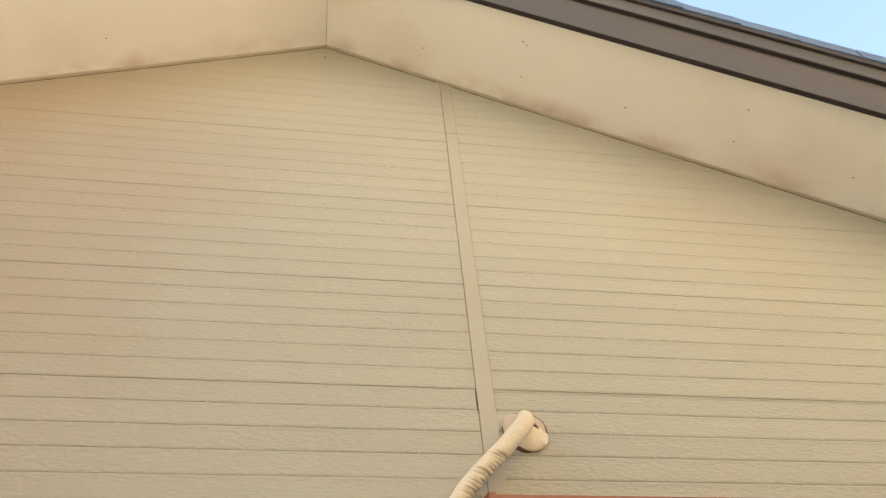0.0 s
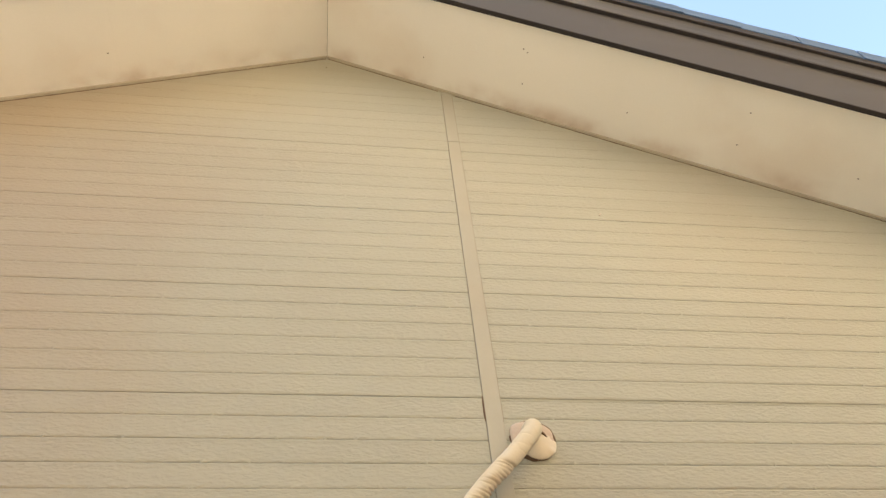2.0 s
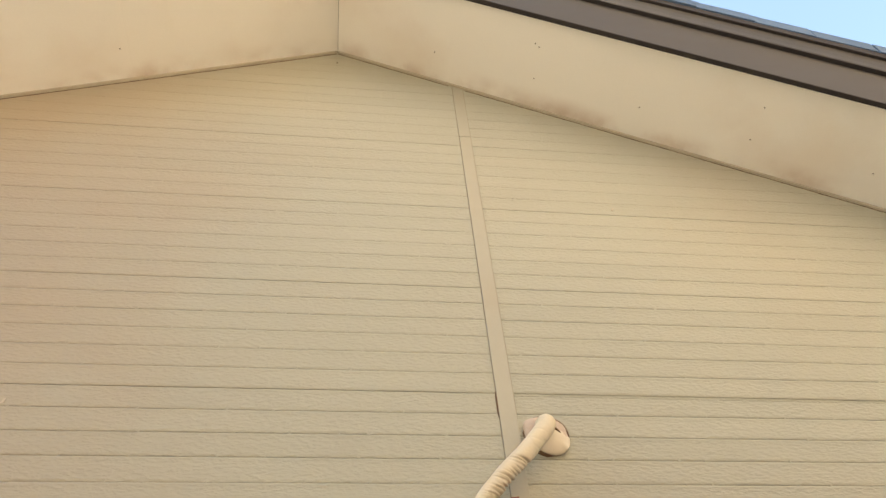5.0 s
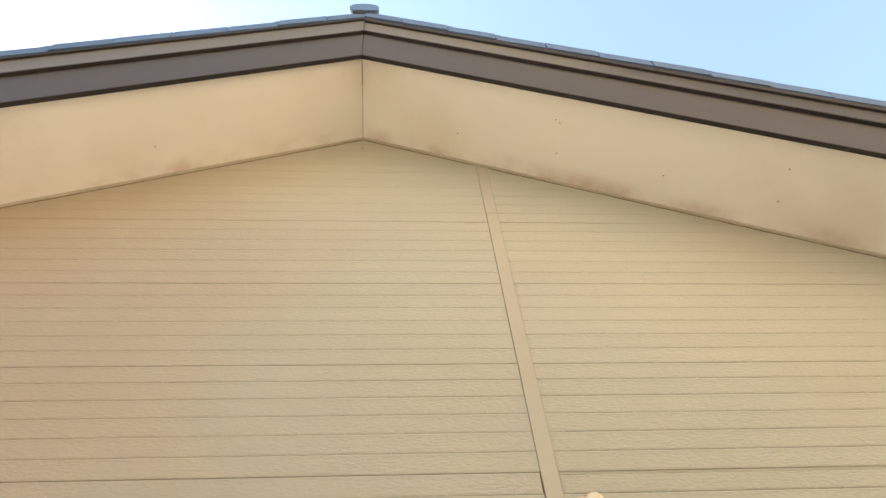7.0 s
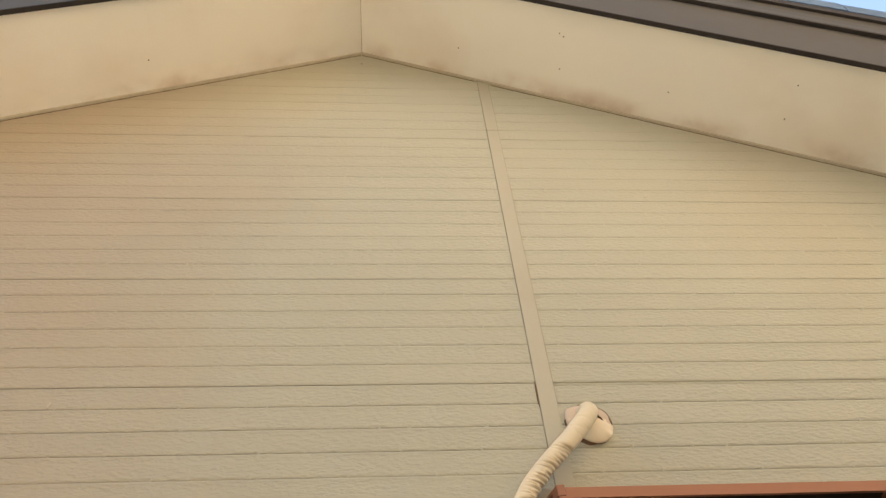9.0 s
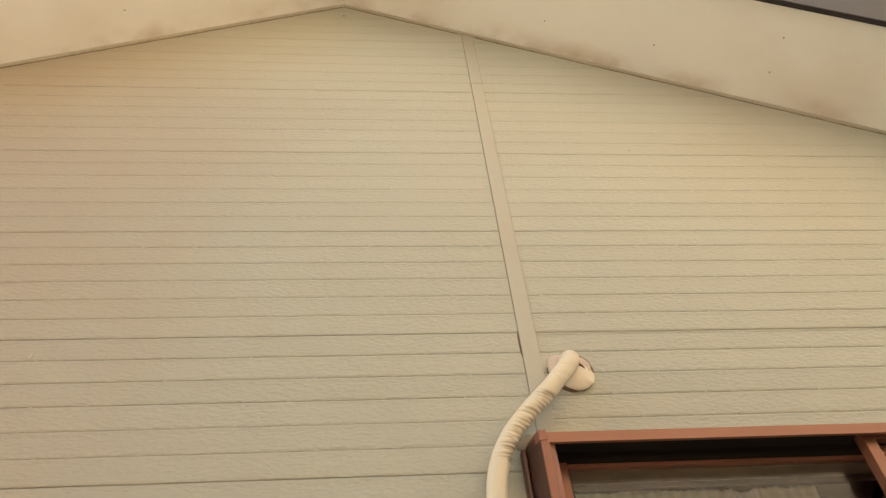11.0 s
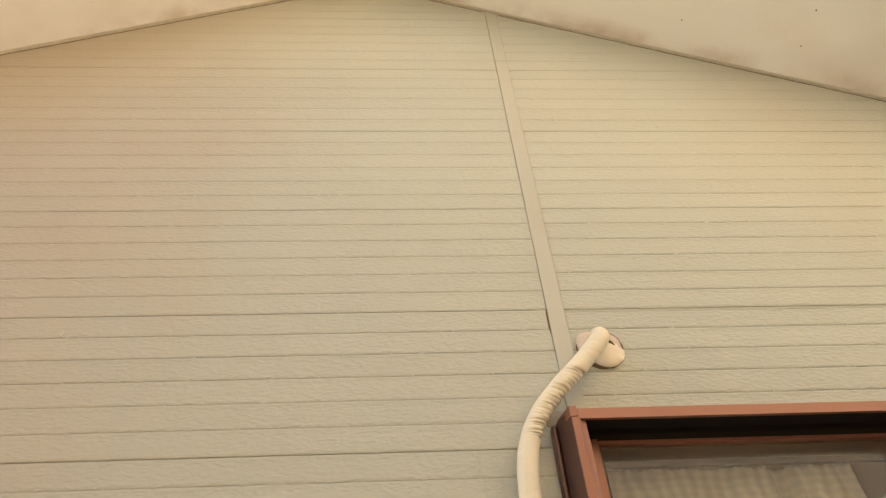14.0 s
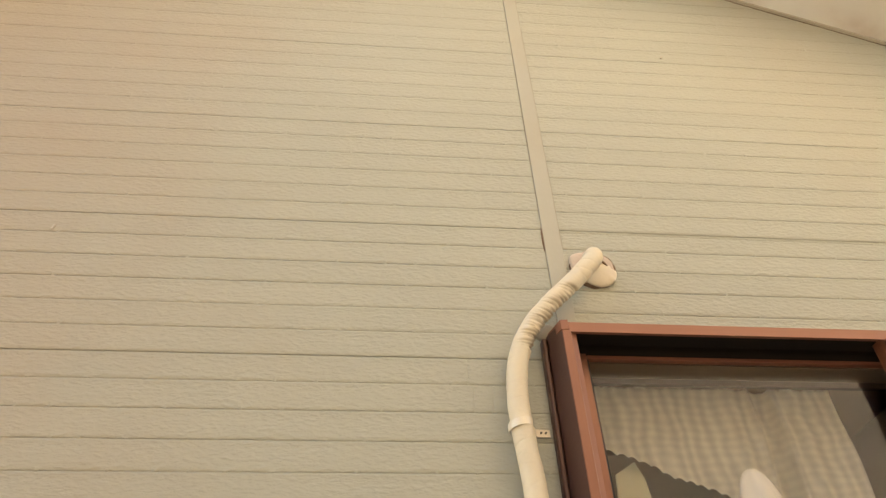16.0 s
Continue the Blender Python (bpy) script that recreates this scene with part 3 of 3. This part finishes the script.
def wrinkle(i, w):
    f = 0.985 + 0.012 * math.sin(i * 0.1 + w * 2) + 0.022 * ((i + w * 5.73) / 44.0 % 1.0)
    for at, ang, deep in folds:
        k = abs(i - at - 6 * math.sin(w - ang))
        if k < 1.9:
            f -= deep * (1 - k / 1.9) * max(0.0, math.cos(w - ang)) ** 2
    return max(f, 0.74)


pbm = tube(line, 0.0258, 32, wrinkle)
pbm.transform(Matrix.Translation((0.15, 0.05, 0)))
part("taped_tube", pbm, M_TAPE, pipe, smooth=True)

# flange of putty and tape round the hole
fbm = bmesh.new()
rings = []
for r, y in ((0.012, -0.020), (0.030, -0.019), (0.044, -0.017), (0.056, -0.013), (0.062, -0.007), (0.062, -0.002), (0.058, 0.006)):
    ring = []
    for k in range(40):
        w = 2 * math.pi * k / 40
        low = max(0.0, math.cos(w + 0.9))            # thickest at the lower outer side
        sq = (abs(math.cos(w)) ** 3.2 + abs(math.sin(w)) ** 3.2) ** (-1 / 3.2)
        rr = r * 0.93 * sq * (1 + 0.05 * noise.noise((math.cos(w) * 1.8, math.sin(w) * 1.8, 3.0)) + 0.05 * low + 0.16 * max(0.0, math.cos(w - 2.4)))
        ring.append(fbm.verts.new((0.128 + rr * math.cos(w) * 0.98, y - (0.004 * low if r > 0.04 else 0.0) * (1 if y < -0.003 else 0) + (0.006 * noise.noise((math.cos(w) * 3, math.sin(w) * 3, r * 60)) if y < -0.003 else 0), H - 0.149 + rr * math.sin(w) * 0.90)))
    rings.append(ring)
for a, b in zip(rings, rings[1:]):
    for k in range(40):
        fbm.faces.new((a[k], a[(k + 1) % 40], b[(k + 1) % 40], b[k]))
fbm.faces.new(rings[0])
fbm.transform(Matrix.Translation((0.15, 0.05, 0)))
seal = bmesh.new()
seal_ring = [[seal.verts.new((0.279 + r * 1.03 * math.cos(a) * (1 + 0.05 * noise.noise((math.cos(a) * 3, math.sin(a) * 3, 1.0))),
                              y, H - 0.150 + r * 1.05 * math.sin(a) * (1 + 0.05 * noise.noise((math.cos(a) * 3, math.sin(a) * 3, 8.0)))))
              for a in [2 * math.pi * k / 40 for k in range(40)]] for r, y in ((0.050, 0.0440), (0.064, 0.0455), (0.066, 0.0535))]
for a, b in zip(seal_ring, seal_ring[1:]):
    for k in range(40):
        seal.faces.new((a[k], a[(k + 1) % 40], b[(k + 1) % 40], b[k]))
part("seal", seal, M_SEAL, pipe, "dark line of sealant round the putty", smooth=True)
part("flange", fbm, M_PUTTY, pipe, "pinkish beige putty flange round the wall hole", smooth=True)

# bell of pale tape that closes the hole under the pipe's end, pinched where the pipe comes out
kbm = bmesh.new()
bmesh.ops.create_uvsphere(kbm, u_segments=36, v_segments=22, radius=1.0)
for v in kbm.verts:
    c = v.co.copy()
    w = math.atan2(c.z, c.x)
    pinch = 1 - 0.12 * math.exp(-((w - 0.45) / 0.22) ** 2)
    full = 0.050 * (1 + 0.04 * noise.noise((math.cos(w) * 2, math.sin(w) * 2, 5.0)))
    ridge = 0.009 * math.exp(-((w + 0.75) / 0.16) ** 2) * (1 - abs(c.y))
    v.co = Vector((0.142 + full * pinch * c.x, -0.010 + c.y * 0.016 - ridge, H - 0.168 + full * (1.02 if c.z < 0 else 0.70) * pinch * c.z))
kbm.transform(Matrix.Translation((0.15, 0.05, 0)))
part("tape_bell", kbm, M_SKIRT, pipe, "bulging cream tape bell at the wall hole", smooth=True)
# Solid dark sliver: the crease's shade between pipe and bell, painted in.
gbm = bmesh.new()
bmesh.ops.create_icosphere(gbm, subdivisions=3, radius=1.0, matrix=Matrix.LocRotScale((0.155, -0.022, H - 0.141), Euler((0, 0.9, 0)), (0.017, 0.005, 0.0032)))
for v in gbm.verts:
    v.co += 0.0015 * noise.noise_vector(v.co * 70)
gbm.transform(Matrix.Translation((0.15, 0.05, 0)))
part("tape_gap", gbm, M_SEAL, pipe, "dark sliver standing in for the shaded gap where the tape leaves the pipe", smooth=True)

# metal strap that holds the pipe to the wall
strap = thing("pipe_clamp", (-0.1420, -0.0535, H - 0.668), "thin metal strap clamp holding the pipe to the siding", "pipe clamp")
sbm = bmesh.new()
ra, rb = 0.0272, 0.0288
arc = [math.radians(a) for a in range(-200, 21, 10)]
loops = [[sbm.verts.new((rr * math.cos(a), rr * math.sin(a), z + 0.006 * math.cos(a))) for a in arc] for z in (-0.0095, 0.0095) for rr in (ra, rb)]
for i in range(len(arc) - 1):
    for p, q in ((0, 1), (1, 3), (3, 2), (2, 0)):
        sbm.faces.new((loops[p][i], loops[p][i + 1], loops[q][i + 1], loops[q][i]))
part("band", sbm, M_STEEL, strap)
tab = extruded([(0.024, 0.010), (0.045, 0.043), (0.078, 0.046), (0.078, 0.0485), (0.043, 0.0455), (0.022, 0.012)], "z", -0.004, 0.015)
tabo = part("tab", tab, M_STEEL, strap)
for dx in (0.056, 0.067):
    hbm = bmesh.new()
    bmesh.ops.create_cone(hbm, cap_ends=True, segments=10, radius1=0.0022, radius2=0.0022, depth=0.006, matrix=pose(dx, 0.0435, 0.0055, 90, 0, 0))
    part("screw_hole", hbm, M_GASKET, tabo)

# ---- batten over the siding's vertical joint, in two lengths ----
for zb, zt, slant in ((H - 0.392, H + 1.4355, False), (H + 1.4395, eave(0.0), True)):
    ob_bm = bmesh.new()
    y0, y1 = (-0.0050, 0.022) if not slant else (-0.0042, 0.022)
    tops = (eave(0.003) - 0.004, eave(W_BAT) - 0.004) if slant else (zt, zt)
    vs = []
    for x, zz in ((0.0004, tops[0]), (W_BAT, tops[1])):
        for y in (y0, y1):
            vs += [ob_bm.verts.new((x, y, zb)), ob_bm.verts.new((x, y, zz))]
    for f in ((0, 1, 3, 2), (4, 6, 7, 5), (0, 4, 5, 1), (2, 3, 7, 6), (0, 2, 6, 4), (1, 5, 7, 3)):
        ob_bm.faces.new([vs[i] for i in f])
    bmesh.ops.bevel(ob_bm, geom=ob_bm.edges[:], offset=0.0015, segments=2, affect="EDGES", profile=0.6)
    tagged(part("trim_batten", ob_bm, M_BATTEN), "cream batten covering the vertical joint of the siding", "trim", kind="structure")


tagged(part("trim_joint_sealant", boxed(-0.0024, 0.003, 0.0018, 0.014, H - 0.392, eave(0) - 0.004), M_SEAL), "brown sealant beside the joint batten", "sealant",
       kind="structure")


tagged(part("trim_joint_sealant", boxed(W_BAT + 0.0002, W_BAT + 0.0026, -0.0006, 0.014, H - 0.085, eave(W_BAT) - 0.006), M_CAULK), "grey-brown sealant beside the joint batten", "sealant",
       kind="structure")
drip = bmesh.new()
bmesh.ops.create_icosphere(drip, subdivisions=2, radius=1.0, matrix=Matrix.LocRotScale((-0.0005, 0.0, H - 0.040), None, (0.0042, 0.0045, 0.052)))
for v in drip.verts:
    v.co.x += 0.0012 * noise.noise(v.co * 60)
tagged(part("trim_rust_run", drip, M_SEAL, smooth=True), "brown run of old sealant at the batten's edge", "sealant", kind="structure")


# small marks on the siding: a nail head under the apex and pale scratches
nbm = bmesh.new()
bmesh.ops.create_cone(nbm, cap_ends=True, segments=10, radius1=0.004, radius2=0.003, depth=0.006, matrix=pose(XA + 0.003, -0.001, ZA - 0.105, 90, 0, 0))
part("nail", nbm, M_NAIL, wall, "small rusty nail head")
for x, z, a in ((-1.364, -0.060, 12), (0.593, 0.948, 30)):
    cbm = boxed(-0.003, 0.003, -0.0006, 0.003, -0.009, 0.009, 0.0006)
    cbm.transform(pose(x, -0.002, H + z, 0, a, 0))
    part("paint_chip", cbm, M_CHIP, wall, "small pale paint mark")


# ---- siding: panels of six moulded courses ----
def course_mesh(k, xl, xr, clip_low=None):
    """One moulded course from xl to xr: worn rounded edges, rough face, the groove below it bridged here and there."""
    rng = random.Random(k * 977 + int(xl * 131) + 40000)
    zb, zt = k * COURSE, (k + 1) * COURSE
    fine = 0.0011 - 0.0005 * min(1.0, max(0.0, (k - 6) / 12))
    g0 = 0.0017 if k % 6 == 0 else fine          # half of the groove under it
    g1 = 0.0017 if (k + 1) % 6 == 0 else fine
    floor = 0.0038 if (k + 1) % 6 == 0 else 0.0022 + 0.0005 * rng.uniform(-1, 1)      # depth of the groove above it
    rows = [(zb + g0, 0.007), (zb + g0, 0.0014), (zb + g0 + 0.0015, 0.0003), (zb + 0.012, 0.0), (zb + 0.022, 0.0), (zb + 0.032, -0.0003), (zb + 0.042, -0.0003),
            (zb + 0.052, 0.0), (zt - g1 - 0.0055, 0.0), (zt - g1 - 0.0010, -0.0010 * fine / 0.0011), (zt - g1, floor * 0.75), (zt + g1, floor)]
    top = 9
    if xl > 0 and k < 0 and (k + 1) % 6 == 0:                # the lap of the panel above shows as a second fine line
        rows[8:8] = [(zt - 0.0112, 0.0), (zt - 0.0109, 0.0011), (zt - 0.0097, 0.0011), (zt - 0.0094, 0.0)]
        top = 13
    near = H + zb > 1.9
    xs, bridged, notched = [], set(), set()
    x = xl
    while x < xr:
        xs.append(x)
        x += 0.012 if near and -2.5 < x < 2.0 else 0.25
    xs.append(xr)
    if near:
        b = xl + rng.uniform(0.02, 0.2)
        while b < xr - 0.02:
            if -2.5 < b < 2.0 and k % 6:
                w = rng.uniform(0.002, 0.005)
                xs += [b - w - 0.0015, b - w, b + w, b + w + 0.0015]
                bridged |= {round(b - w, 5), round(b + w, 5)} if rng.random() < 0.9 else set()
            b += rng.choice((0.076, 0.11, 0.15, 0.19, 0.23)) * rng.uniform(0.80, 1.15)
        marks = {-7: [-0.248], -8: [-0.19, -0.236]}.get(k, []) if xl < -0.3 else []
        for q in marks:
            xs += [q - 0.003, q - 0.0012, q + 0.0012, q + 0.003]
            notched |= {round(q - 0.0012, 5), round(q + 0.0012, 5)}
    xs = sorted(q for q in xs if xl <= q <= xr)
    verts, faces = [], []
    for r, (z, y) in enumerate(rows):
        if clip_low is not None:
            z = max(z, clip_low)
        for x in xs:
            xx = min(max(x, XA - (ZA - H + 0.008 - z) / SLOPE), XA + (ZA - H + 0.008 - z) / SLOPE)
            xx = min(max(xx, xl), xr)
            zz, yy = z, y
            if 0 < r < 3 and round(x, 5) in bridged:
                zz = z - 2 * g0 - 0.0034
            if 2 <= r <= top and near:
                rough = 0.0004 * noise.noise((x * 52, z * 95, k * 3.7)) + 0.0005 * noise.noise((x * 90, z * 160, k * 1.7)) + 0.0006 * noise.noise((x * 11, z * 30, 7.7 + k))
                yy += rough * (0.15 if r == 2 or r >= max(9, top - 4) else 0.6 if r in (3, 8) else 1.0)
                if round(x, 5) in notched:
                    yy += 0.0008
            if r in (1, 2) and near:
                zz += 0.0003 * noise.noise((x * 14, k * 1.3, 2.0))
            verts.append((xx, yy, H + zz))
    n = len(xs)
    for r in range(len(rows) - 1):
        for i in range(n - 1):
            faces.append((r * n + i, r * n + i + 1, (r + 1) * n + i + 1, (r + 1) * n + i))
    me = bpy.data.meshes.new("siding_course")
    me.from_pydata(verts, [], faces)
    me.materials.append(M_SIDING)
    strip = max(1, n - 1)
    for p in me.polygons:
        p.use_smooth = 2 <= p.index // strip <= (8 if top == 9 else 6)      # the groove's edges stay crisp
    me.update()
    return me


def siding(xl, xr, right):
    for p in range(-6, 5):
        zb, zt = p * PANEL, (p + 1) * PANEL
        a, b = xl, xr
        panel = None
        for c in range(6):
            k = p * 6 + c
            zz = k * COURSE
            if H + zz < 0.25:
                continue
            lim = (ZA - H - zz) / SLOPE
            a, b, clip = max(xl, XA - lim), min(xr, XA + lim), None
            if right:
                if -15 <= k <= -7:
                    a = 1.752
                elif k == -6:
                    clip = -0.394
            elif k <= -6:
                b = min(b, -0.046)
            if b - a < 0.02:
                continue
            if panel is None:
                pbm = boxed(a, b, 0.0145, 0.0225, H + zz + 0.001, H + zz + 0.012)
                panel = part("siding_panel", pbm, M_GROOVE, wall)
            ob = new("siding_course", course_mesh(k, a, b, clip))
            ob.parent = panel


siding(XA - HALF, -0.001, False)
siding(W_BAT + 0.001, XA + HALF, True)
